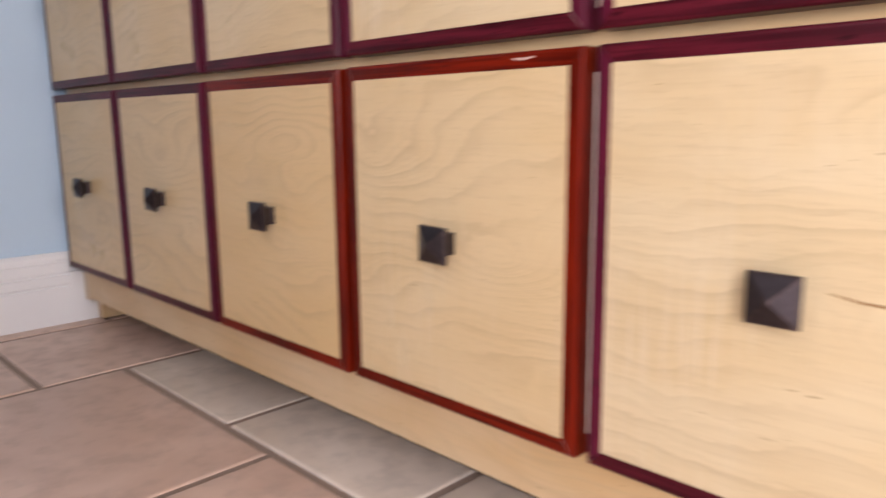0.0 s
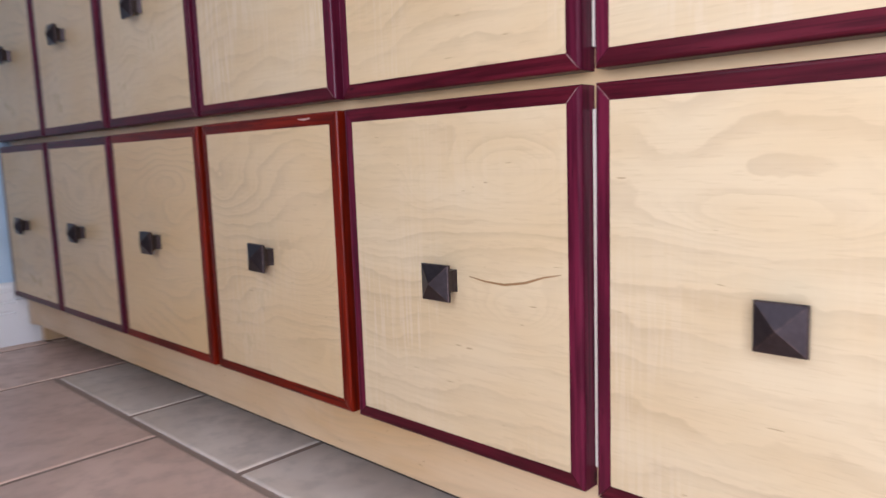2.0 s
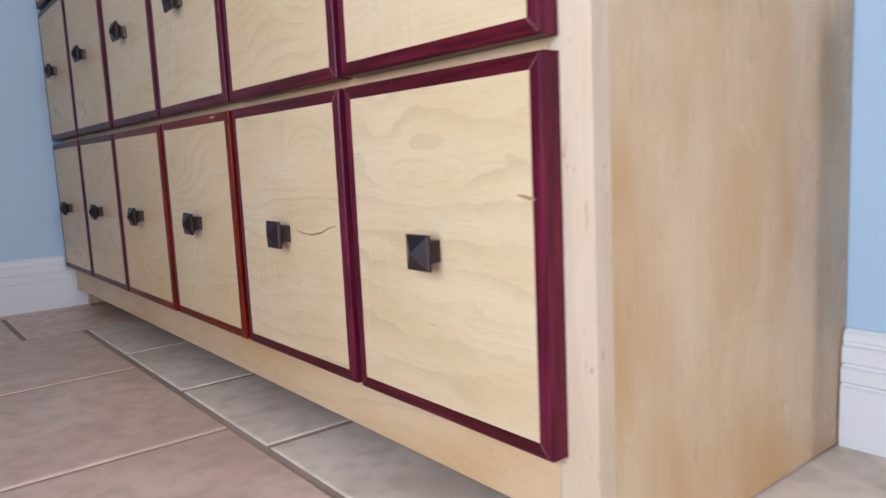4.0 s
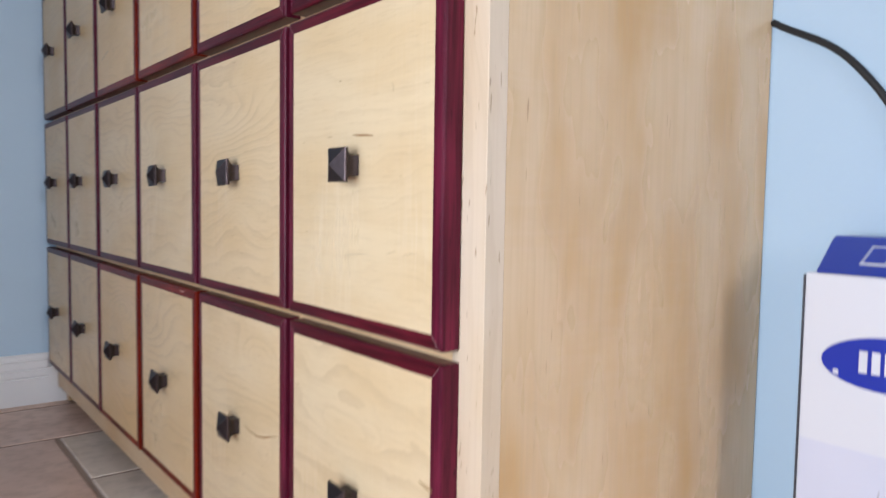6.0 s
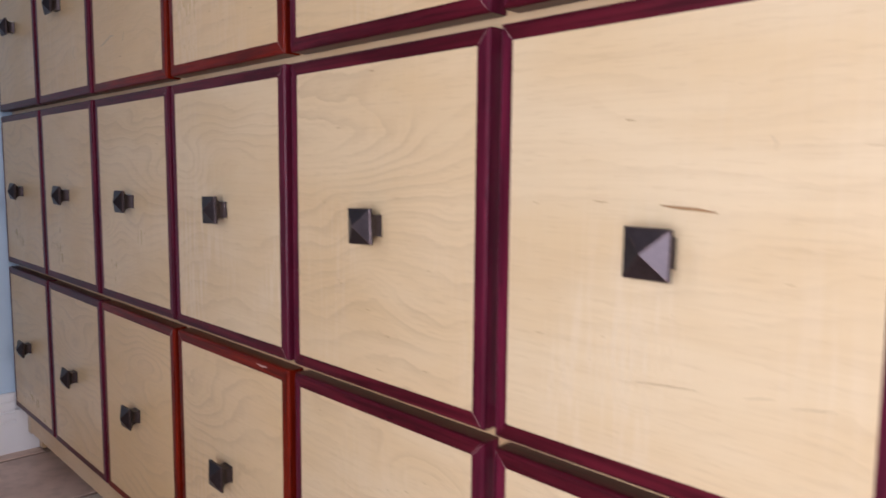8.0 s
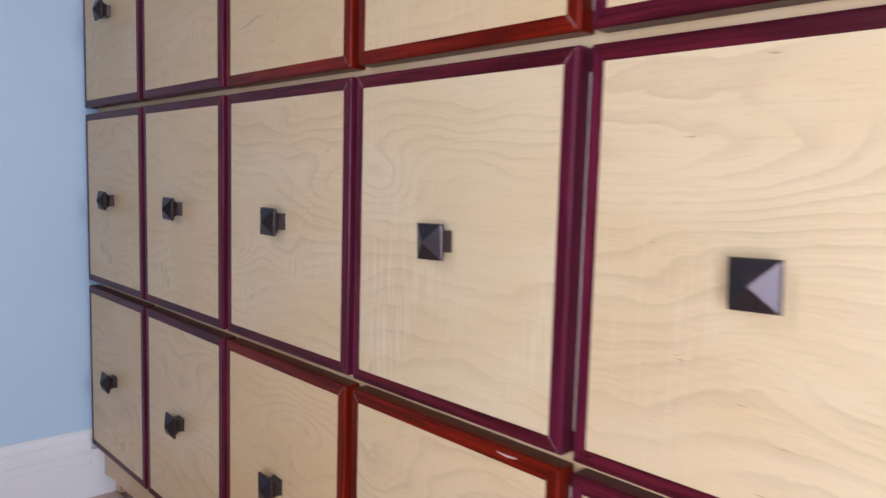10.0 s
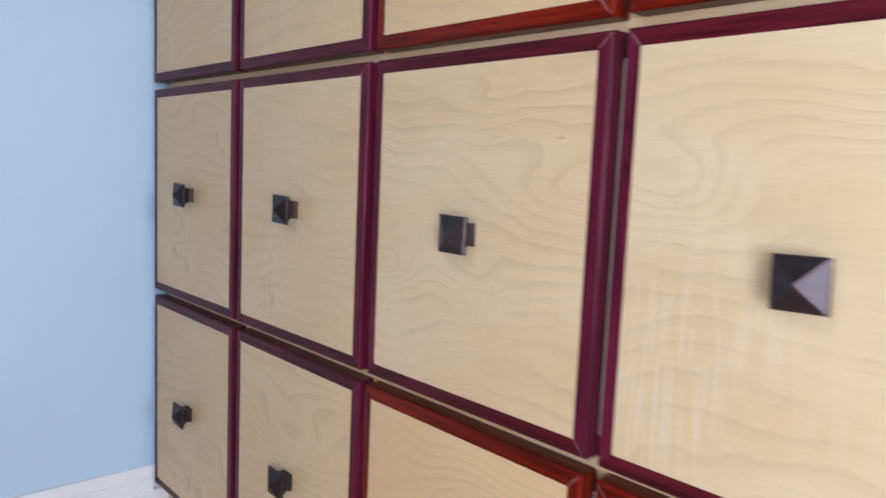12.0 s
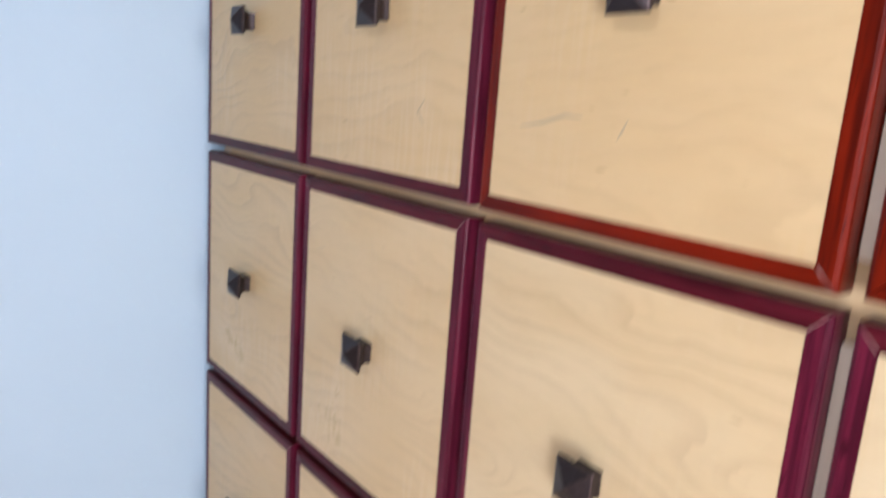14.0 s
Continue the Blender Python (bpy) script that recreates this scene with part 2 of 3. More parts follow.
# one board for each drawer: row, column -> its figure; warm also carries the leftward light falloff
BOARDS = {
    (0, 0): dict(seed=1, warm=0.75), (0, 1): dict(seed=2, warm=0.7, eyes=[(0.02, 0.05, 0.08, 0.03, 3)]),
    (0, 2): dict(seed=3, warm=1.0, eyes=[(0.03, 0.075, 0.07, 0.022, -3)]), (0, 3): dict(seed=4, warm=0.55, eyes=[(0.05, -0.01, 0.06, 0.02, 2.5), (-0.06, 0.06, 0.09, 0.03, 2)]),
    (0, 4): dict(seed=5, warm=0.15, curly=0.5, warp=5.0, eyes=[(0.062, 0.081, 0.048, 0.023, 4.2), (-0.024, 0.070, 0.017, 0.017, 1.6), (0.060, -0.022, 0.045, 0.022, 2.6)]),
    (0, 5): dict(seed=6, warm=0.05, curly=0.3, warp=4.0, freq=34.0, eyes=[(-0.015, 0.058, 0.062, 0.016, 2.4), (-0.065, 0.097, 0.026, 0.020, 0.9)]),
    (1, 0): dict(seed=7, warm=0.7), (1, 1): dict(seed=8, warm=0.55, lines=0.8, eyes=[(0.05, -0.03, 0.07, 0.025, 1.8)]),
    (1, 2): dict(seed=9, warm=0.3, curly=0.18, eyes=[(-0.105, -0.036, 0.048, 0.022, 4.0), (0.110, 0.040, 0.045, 0.026, 3.0), (0.0, -0.03, 0.035, 0.020, 1.7), (-0.02, 0.10, 0.08, 0.030, 1.5)]),
    (1, 3): dict(seed=10, warm=0.15, curly=0.6, lines=0.75, eyes=[(-0.088, 0.045, 0.042, 0.022, 3.0), (0.03, 0.10, 0.10, 0.03, 1.5)]),
    (1, 4): dict(seed=11, warm=0.35, curly=0.3, tilt=-0.10, warp=5.0, eyes=[(-0.100, 0.066, 0.135, 0.030, 5.0), (0.09, -0.07, 0.07, 0.03, 1.5)]),
    (1, 5): dict(seed=12, warm=0.1, curly=0.35, warp=6.0, lines=0.45),
    (2, 0): dict(seed=13, warm=0.8), (2, 1): dict(seed=14, warm=0.7, lines=0.6), (2, 2): dict(seed=15, warm=0.75, lines=0.5, curly=0.15),
    (2, 3): dict(seed=16, warm=0.7, lines=0.6), (2, 4): dict(seed=17, warm=0.5), (2, 5): dict(seed=18, warm=0.3),
}
FRONTS = {k: maple_front(**v) for k, v in BOARDS.items()}
MAPLE_V = maple("maple_side", "z", 0.26, (0.66, 0.50, 0.315), 0.27, 3.0, 0.35, (24.0, 430.0, 0.73))
MAPLE_RAIL = maple("maple_rail", "x", 0.20, (0.68, 0.505, 0.30), 0.36, 2.0, 0.6)
MAPLE_STILE = maple("maple_stile", "z", 0.15, (0.68, 0.58, 0.45), 0.36, 1.6, 0.6, (60.0, 330.0, 0.70))
# paler than the stiles: direct light in the gaps is put into the colour
LIT_MULLION = maple("lightened_maple_mullion", "z", 0.10, (0.82, 0.755, 0.645), 0.36, 0.8, 0.4)
PURPLE = {"x": dark_wood("purpleheart_rail", "x", (0.108, 0.0092, 0.0178), (0.040, 0.0034, 0.0070)), "z": dark_wood("purpleheart_stile", "z", (0.142, 0.0125, 0.034), (0.055, 0.0048, 0.0140))}
PADAUK = {a: dark_wood("padauk_" + a, a, (0.190, 0.0110, 0.0015), (0.066, 0.0035, 0.001)) for a in "xz"}
WALL_PAINT = paint("blue_wall_paint", (0.465, 0.610, 0.735), 0.6, 0.18)
# dark tan chosen for the unseen front wall, for dim warm bounce light
BOUNCE_PAINT = paint("tan_bounce_paint", (0.26, 0.165, 0.095), 0.7, 0.18)
TRIM_PAINT = paint("white_trim_paint", (0.80, 0.80, 0.79), 0.35, 0.05, 0.08)
CEILING_PAINT = paint("white_ceiling_paint", (0.82, 0.82, 0.80), 0.8, 0.3)
TILE_ROSE = tile_stone("rose_beige_tile", (0.66, 0.475, 0.375), (0.55, 0.375, 0.285))
TILE_GREY = tile_stone("grey_beige_tile", (0.74, 0.635, 0.525), (0.60, 0.50, 0.40))
GROUT = paint("grout", (0.36, 0.26, 0.20), 0.9, 0.6, 0.3)
# near black: the shade beneath the bottom rail is put into this colour
PLINTH_SHADE = paint("shade_dark_plinth", (0.035, 0.026, 0.020), 0.7, 0.2, 0.3)
STREAK = paint("mineral_streak", (0.35, 0.195, 0.080), 0.5, 0.1, 0.3)
STREAK_PALE = paint("pale_mineral_streak", (0.38, 0.24, 0.11), 0.5, 0.1, 0.3)
GLUE = paint("glue_line", (0.36, 0.22, 0.20), 0.5, 0.1, 0.1)
CHIP = paint("bare_wood_chip", (0.60, 0.40, 0.32), 0.5, 0.1, 0.1)
CARD_WHITE = paint("white_printed_card", (0.70, 0.70, 0.73), 0.32, 0.04, 0.06)
CARD_BLUE = paint("blue_print", (0.012, 0.03, 0.36), 0.3, 0.04, 0.1)
CARD_PALE = paint("pale_lavender_print", (0.66, 0.665, 0.76), 0.32, 0.04, 0.12)
CARD_LINE = paint("thin_print", (0.42, 0.40, 0.42), 0.4, 0.04)
EDGE_LINE_DARK = paint("dark_edge_line", (0.05, 0.05, 0.06), 0.4, 0.04, 0.1)
RUBBER = paint("black_rubber", (0.012, 0.012, 0.013), 0.45, 0.05, 0.2)
GLASS, _nt, _b = nodes_of("window_glass", 0.0)
_b.inputs["Transmission Weight"].default_value = 1.0

BRONZE, _nt, _b = nodes_of("oil_rubbed_bronze", 0.36)
_b.inputs["Metallic"].default_value = 0.85
_n = noise_of(_nt, place(_nt, (1, 1, 1)), 260.0, 2.0)
# worn copper along the ridges and the rim of the head
_s = _nt.nodes.new("ShaderNodeSeparateXYZ")
_nt.links.new(place(_nt, (1, 1, 1), False), _s.inputs[0])
_ax, _az = (math_node(_nt, "ABSOLUTE", _s.outputs[c]) for c in ("X", "Z"))
_ridge = step(_nt, math_node(_nt, "ABSOLUTE", math_node(_nt, "SUBTRACT", _ax, _az)), 0.0002, 0.0008, 1.0, 0.0)
_rim = step(_nt, math_node(_nt, "MAXIMUM", _ax, _az), 0.0129, 0.0138)
_head = step(_nt, _s.outputs["Y"], -0.0163, -0.0155, 1.0, 0.0)
_worn = math_node(_nt, "MULTIPLY", math_node(_nt, "MULTIPLY", math_node(_nt, "MAXIMUM", _ridge, _rim), _head), step(_nt, _n, 0.38, 0.62, 0.05, 0.30))
_dark = mix(_nt, step(_nt, _n, 0.35, 0.7), (0.052, 0.041, 0.043), (0.064, 0.050, 0.053))
_nt.links.new(mix(_nt, _worn, _dark, (0.22, 0.13, 0.10)), _b.inputs["Base Color"])
_nt.links.new(step(_nt, _n, 0.3, 0.8, 0.36, 0.43), _b.inputs["Roughness"])

# ---- building helpers ----


def to_mesh(name, bm, material, smooth=False):
    bmesh.ops.recalc_face_normals(bm, faces=bm.faces)
    me = bpy.data.meshes.new(name)
    bm.to_mesh(me)
    bm.free()
    me.materials.append(material)
    if smooth:
        me.shade_smooth()
    return me


def part(name, bm, material, parent, label="", smooth=False, at=(0, 0, 0)):
    ob = new(name, bm if isinstance(bm, bpy.types.Mesh) else to_mesh(name, bm, material, smooth))
    ob.parent = parent
    ob.location = at
    return tagged(ob, label)


def block(x0, x1, y0, y1, z0, z1, bevel=0.0, bm=None):
    bm2 = bmesh.new()
    bmesh.ops.create_cube(bm2, size=1)
    bm2.transform(Matrix.Translation(((x0 + x1) / 2, (y0 + y1) / 2, (z0 + z1) / 2)) @ Matrix.Diagonal((x1 - x0, y1 - y0, z1 - z0, 1)))
    if bevel:
        bmesh.ops.bevel(bm2, geom=bm2.edges[:], offset=bevel, segments=2, affect="EDGES", profile=0.5)
    if bm is None:
        return bm2
    me = bpy.data.meshes.new("joined")
    bm2.to_mesh(me)
    bm2.free()
    bm.from_mesh(me)
    bpy.data.meshes.remove(me)
    return bm


def prism(profile, a, b, axis):
    """A profile of (u, z) points drawn out along x or y."""
    bm = bmesh.new()
    ring = [[bm.verts.new((s, u, z) if axis == "x" else (u, s, z)) for u, z in profile] for s in (a, b)]
    n = len(profile)
    for i in range(n):
        j = (i + 1) % n
        bm.faces.new((ring[0][i], ring[0][j], ring[1][j], ring[1][i]))
    bm.faces.new(ring[0][::-1])
    bm.faces.new(ring[1])
    return bm


def structure(name, bm, material, label):
    return tagged(new(name, to_mesh(name, bm, material)), label, name.split("_")[0], kind="structure")


# ---- room ----
T = 0.12
structure("wall_left", block(-T, 0, ROOM_Y0 - T, ROOM_Y1 + T, -0.1, ROOM_Z), WALL_PAINT, "pale blue painted wall with light texture")
structure("wall_back", block(0, ROOM_X, ROOM_Y1, ROOM_Y1 + T, -0.1, ROOM_Z), WALL_PAINT, "pale blue painted wall behind the cabinet")
bm = block(0, WIN1[0], ROOM_Y0 - T, ROOM_Y0, -0.1, ROOM_Z)
for b in ((WIN1[0], WIN1[1], -0.1, WIN1[2]), (WIN1[0], WIN1[1], WIN1[3], ROOM_Z), (WIN1[1], WIN2[0], -0.1, ROOM_Z),
          (WIN2[0], WIN2[1], -0.1, WIN2[2]), (WIN2[0], WIN2[1], WIN2[3], ROOM_Z), (WIN2[1], ROOM_X, -0.1, ROOM_Z)):
    block(b[0], b[1], ROOM_Y0 - T, ROOM_Y0, b[2], b[3], 0, bm)
structure("wall_front", bm, BOUNCE_PAINT, "unseen wall with two added windows, tan to warm the bounce")
y0, y1, z0, z1 = WIN3
bm = block(ROOM_X, ROOM_X + T, ROOM_Y0 - T, y0, -0.1, ROOM_Z)
for b in ((y1, ROOM_Y1 + T, -0.1, ROOM_Z), (y0, y1, -0.1, z0), (y0, y1, z1, ROOM_Z)):
    block(ROOM_X, ROOM_X + T, b[0], b[1], b[2], b[3], 0, bm)
structure("wall_right", bm, WALL_PAINT, "unseen pale blue painted wall with an added window")
structure("ceiling", block(-T, ROOM_X + T, ROOM_Y0 - T, ROOM_Y1 + T, ROOM_Z, ROOM_Z + 0.1), CEILING_PAINT, "plain white painted ceiling")

# baseboards with a stepped top moulding
BASE = [(0.0, 0.0), (0.0155, 0.0), (0.0155, 0.060), (0.0125, 0.0615), (0.0125, 0.0635), (0.0150, 0.066), (0.0150, 0.079), (0.0115, 0.0805),
        (0.0115, 0.0830), (0.0140, 0.0850), (0.0135, 0.1000), (0.0100, 0.1020), (0.0100, 0.1045), (0.0110, 0.106), (0.0100, 0.112), (0.0060, 0.117), (0.0, 0.117)]
structure("baseboard", prism(BASE, ROOM_Y0, -0.003, "y"), TRIM_PAINT, "white moulded baseboard along the blue wall")
structure("baseboard", block(0, 0.0066, -0.0029, 0.39, 0.0842, 0.1165, 0, block(0, 0.0155, -0.0029, 0.39, 0, 0.084)), TRIM_PAINT, "white baseboard end under the lowest drawer")
structure("baseboard", prism([(ROOM_Y1 - u, z) for u, z in BASE], 1.523, ROOM_X, "x"), TRIM_PAINT, "white moulded baseboard beside the cabinet")

# ---- floor: grout bed with separate tiles ----
floor = structure("floor", block(-T, ROOM_X + T, ROOM_Y0 - T, ROOM_Y1 + T, -0.12, -0.0020), GROUT, "beige ceramic tile floor with brown grout")
G = 0.0044
tile_meshes = {}


def tile(x0, x1, y0, y1, material):
    w, d = round(x1 - x0 - 2 * G, 4), round(y1 - y0 - 2 * G, 4)
    key = (w, d, material.name)
    if key not in tile_meshes:
        bm = bmesh.new()
        corners = ((-1, -1), (1, -1), (1, 1), (-1, 1))
        rings = [[bm.verts.new((sx * (w / 2 - e), sy * (d / 2 - e), z)) for sx, sy in corners] for e, z in ((0, -0.010), (0, -0.0022), (0.0012, -0.0008), (0.0036, 0))]
        for a, c in zip(rings, rings[1:]):
            for i in range(4):
                j = (i + 1) % 4
                bm.faces.new((a[i], a[j], c[j], c[i]))
        bm.faces.new(rings[-1])
        tile_meshes[key] = to_mesh("tile", bm, material)
    ob = new("tile", tile_meshes[key])
    ob.parent = floor
    ob.location = ((x0 + x1) / 2, (y0 + y1) / 2, random.uniform(-0.0005, 0.0005))


def tile_floor():
    edge = 0.305
    y = 0.21
    while y > ROOM_Y0:                      # narrow strip beside the left wall
        tile(0.048, edge, max(y - 0.35, ROOM_Y0), y, TILE_ROSE)
        y -= 0.35
    tile(0.048, edge, 0.21, ROOM_Y1, TILE_ROSE)
    for i in range(int((ROOM_Y1 - ROOM_Y0) / 0.352)):
        tile(0.0, 0.048, ROOM_Y1 - 0.352 * (i + 1), ROOM_Y1 - 0.352 * i, TILE_ROSE)
    x = edge
    while x < ROOM_X:                       # greyer row along the cabinet
        tile(x, min(x + 0.268, ROOM_X), -0.037, ROOM_Y1, TILE_GREY)
        x += 0.268
    y, row = -0.037, 0
    while y > ROOM_Y0 + 0.05:
        x = edge
        first = 0.364 if row % 2 == 0 else 0.18
        while x < ROOM_X:
            nx = min(x + first, ROOM_X)
            if ROOM_X - nx < 0.05:
                nx = ROOM_X
            tile(x, nx, max(y - 0.355, ROOM_Y0), y, TILE_ROSE)
            x, first = nx, 0.355
        y -= 0.355
        row += 1


# ---- the drawer cabinet ----
COLS = [0.1267 + 0.2497 * i for i in range(6)]
ROWS = [0.2286, 0.5119, 0.7952]
PW, PH = 0.1091, 0.1256          # half size of a maple front
FW, FH = 0.0107, 0.0114          # width of the edging at the sides, and above and below
DEEP = 0.0170                    # how far the fronts stand proud
RIGHT = 1.5215

cabinet = new("drawer_cabinet")
cabinet.location = (0.76, 0.2, 0)
tagged(cabinet, "maple drawer cabinet with purple and red edged drawer fronts", "cabinet")


def cab_part(name, b, material, label=""):
    ob = part(name, b, material, cabinet, label)
    ob.matrix_parent_inverse = Matrix.Translation((-0.76, -0.2, 0))
    return ob


FY = 0.0174
cab_part("side_panel", block(RIGHT - 0.018, RIGHT - 0.0001, FY + 0.0181, 0.3935, 0.002, 0.945, 0.0002), MAPLE_V, "pale maple veneer side with upright grain")
cab_part("side_panel", block(0.0165, 0.0345, FY + 0.0185, 0.3935, 0.002, 0.945), MAPLE_V)
cab_part("back_panel", block(0.0350, RIGHT - 0.0185, 0.384, 0.3935, 0.04, 0.945), MAPLE_V)
cab_part("bottom_panel", block(0.0350, RIGHT - 0.0185, FY + 0.0185, 0.3835, 0.0370, 0.055), MAPLE_RAIL)
cab_part("top_panel", block(0.001, RIGHT + 0.006, -0.004, 0.3935, 0.9455, 0.9705, 0.002), MAPLE_RAIL)
# set back and coloured dark so a band of shade shows below the rail
cab_part("plinth", block(0.0350, RIGHT - 0.0185, 0.0715, 0.0895, 0.001, 0.0360), PLINTH_SHADE, "recessed plinth, coloured near black for the shade under the rail")
# face frame: end stiles, rails between the rows, uprights between the columns
cab_part("stile", block(0.0160, 0.036, FY, FY + 0.018, 0.0365, 0.945, 0.0006), MAPLE_STILE)
cab_part("stile", block(RIGHT - 0.034, RIGHT, FY, FY + 0.018, 0.002, 0.945, 0.0004), MAPLE_STILE, "pale solid maple edge stile")
cab_part("rail", block(0.0365, RIGHT - 0.0345, FY, FY + 0.018, 0.0395, 0.106, 0.0010), MAPLE_RAIL, "honey coloured maple bottom rail")
for z in (0.37025, 0.65355, 0.925):
    cab_part("rail", block(0.0365, RIGHT - 0.0345, FY + 0.0002, FY + 0.018, z - 0.019, z + 0.019), MAPLE_RAIL)
for i in range(5):
    x = (COLS[i] + COLS[i + 1]) / 2
    for r in range(3):
        # an upright with a narrow bead, added to fill and brighten the drawer gap
        b = block(x - 0.012, x + 0.012, FY + 0.0004, FY + 0.018, ROWS[r] - 0.1220, ROWS[r] + 0.1220)
        block(x - 0.0046, x + 0.0046, 0.0138, FY + 0.0003, ROWS[r] - 0.1220, ROWS[r] + 0.1220, 0.0004, b)
        cab_part("mullion", b, LIT_MULLION, "maple upright between drawers, coloured paler for light in the gap")

# a maple front, shared by all drawers, with the drawer box behind it
bm = block(-PW, PW, 0.0, DEEP - 0.0005, -PH, PH)
block(-PW + 0.012, PW - 0.012, DEEP - 0.0004, 0.34, -PH + 0.012, PH - 0.016, 0, bm)
FRONT = to_mesh("drawer", bm, FRONTS[0, 0])


def edging_set(woods):
    """Top, bottom, right and left strips for one kind of wood."""
    out = []
    for side in ("top", "bottom", "right", "left"):
        level = side in ("top", "bottom")
        # the mitre runs to the corner, so the ends are skewed by the other width
        half, w, other = (PW, FH, FW) if level else (PH, FW, FH)
        bm = bmesh.new()
        c = 0.0026
        prof = [(0, 0.0), (w - c, 0.0), (w - 0.45 * c, 0.0005), (w - 0.13 * c, 0.0014), (w, c), (w, DEEP), (0, DEEP)]
        rings = [[bm.verts.new((s * (half + u * other / w - 0.0002), y, u + 0.0001)) for u, y in prof] for s in (-1, 1)]
        n = len(prof)
        for i in range(n):
            j = (i + 1) % n
            bm.faces.new((rings[0][i], rings[0][j], rings[1][j], rings[1][i]))
        bm.faces.new(rings[0][::-1])
        bm.faces.new(rings[1])
        turn = {"top": 0, "bottom": 180, "right": 90, "left": -90}[side]
        m = Matrix.Rotation(radians(turn), 4, "Y")
        off = {"top": (0, 0, PH), "bottom": (0, 0, -PH), "right": (PW, 0, 0), "left": (-PW, 0, 0)}[side]
        bm.transform(Matrix.Translation(off) @ m)
        out.append(to_mesh("edging", bm, woods["x" if level else "z"]))
    return out


EDGES = {"purple": edging_set(PURPLE), "red": edging_set(PADAUK)}


def knob_mesh():
    """A square pyramid head on a flared square neck."""
    bm = bmesh.new()
    h = 0.0140
    prof = [(0.0086, 0.0), (0.0086, 0.0016), (0.0082, 0.0036), (0.0081, 0.0056), (0.0085, 0.0080), (0.0096, 0.0102), (0.0113, 0.0120), (0.0130, 0.0130),
            (h - 0.0005, 0.0133), (h, 0.0138), (h, 0.0158), (h - 0.0006, 0.0164)]
    rings = [[bm.verts.new((sx * r, -y, sz * r)) for sx, sz in ((-1, -1), (1, -1), (1, 1), (-1, 1))] for r, y in prof]
    tip = bm.verts.new((0, -0.0232, 0))
    for a, b in zip(rings, rings[1:]):
        for i in range(4):
            j = (i + 1) % 4
            bm.faces.new((a[i], a[j], b[j], b[i]))
    for i in range(4):
        bm.faces.new((rings[-1][i], rings[-1][(i + 1) % 4], tip))
    bm.faces.new(rings[0])
    return to_mesh("knob", bm, BRONZE)


KNOB = knob_mesh()


def streak(parent, points, width, material=STREAK, label="dark mineral streak"):
    """A thin tapering mark let into the front: points (x, z) along it."""
    bm = bmesh.new()
    n = len(points)
    rows = []
    for i, (x, z) in enumerate(points):
        a, b = points[max(i - 1, 0)], points[min(i + 1, n - 1)]
        t = Vector((b[0] - a[0], b[1] - a[1])).normalized()
        w = width * (0.15 + 0.85 * math.sin(math.pi * (i + 0.3) / (n - 0.4))) / 2
        rows.append([bm.verts.new((x - t.y * w * s, y, z + t.x * w * s)) for s, y in ((-1, 0.0004), (-0.8, -0.00018), (0.8, -0.00018), (1, 0.0004))])
    for a, b in zip(rows, rows[1:]):
        for i in range(3):
            bm.faces.new((a[i], a[i + 1], b[i + 1], b[i]))
    part("streak", bm, material, parent, label)


def mitre_line(parent, sx, sz, width):
    """The pale glue line where two strips of the edging meet."""
    bm = bmesh.new()
    a, b = Vector((sx * (PW + 0.0006), sz * (PH + 0.0006))), Vector((sx * (PW + FW - 0.0018), sz * (PH + FH - 0.0017)))
    t = (b - a).normalized() * width / 2
    bm.faces.new([bm.verts.new((p.x - t.y * k, -0.00015, p.y + t.x * k)) for p, k in ((a, -1), (b, -0.5), (b, 0.5), (a, 1))])
    part("glue_line", bm, GLUE, parent, "pale glue line in the mitre")


drawers = {}
for r in range(3):
    for c in range(6):
        red = r in (0, 2) and c in (2, 3)
        d = new("drawer", FRONT)
        d.material_slots[0].link, d.material_slots[0].material = "OBJECT", FRONTS[r, c]
        d.parent = cabinet
        d.matrix_parent_inverse = Matrix.Translation((-0.76, -0.2, 0))
        d.location = (COLS[c] + random.uniform(-0.0006, 0.0006), random.uniform(-0.0008, 0.0008), ROWS[r] + random.uniform(-0.0006, 0.0006))
        d.rotation_euler = (0, radians(random.uniform(-0.12, 0.12)), 0)
        tagged(d, "maple drawer front with red padauk edging" if red else "maple drawer front with purpleheart edging")
        for me in EDGES["red" if red else "purple"]:
            part("edging", me, None, d, "red padauk edging strip" if red else "purpleheart edging strip")
        k = part("knob", KNOB, None, d, "oil-rubbed bronze square pyramid knob", at=(random.uniform(-0.0008, 0.0008), 0.0, random.uniform(-0.0008, 0.0008)))
        k.rotation_euler = (0, radians(random.uniform(-2, 2)), 0)
        drawers[r, c] = d
        for sx, sz in ((-1, 1), (1, 1), (1, -1)):
            if random.random() < 0.6:
                mitre_line(d, sx, sz, random.uniform(0.0004, 0.0007))

# ---- tall printed box beside the cabinet ----
box_thing = new("cardboard_box")
box_thing.location = (1.70, 0.345, 0)
tagged(box_thing, "tall white printed carton with a blue top", "box")
BX0, BX1, BY0, BY1, BZ = 1.606, 1.86, 0.307, 0.380, 0.428


def box_part(name, bm, material, label=""):
    ob = part(name, bm, material, box_thing, label)
    ob.matrix_parent_inverse = Matrix.Translation((-1.70, -0.345, 0))
    return ob


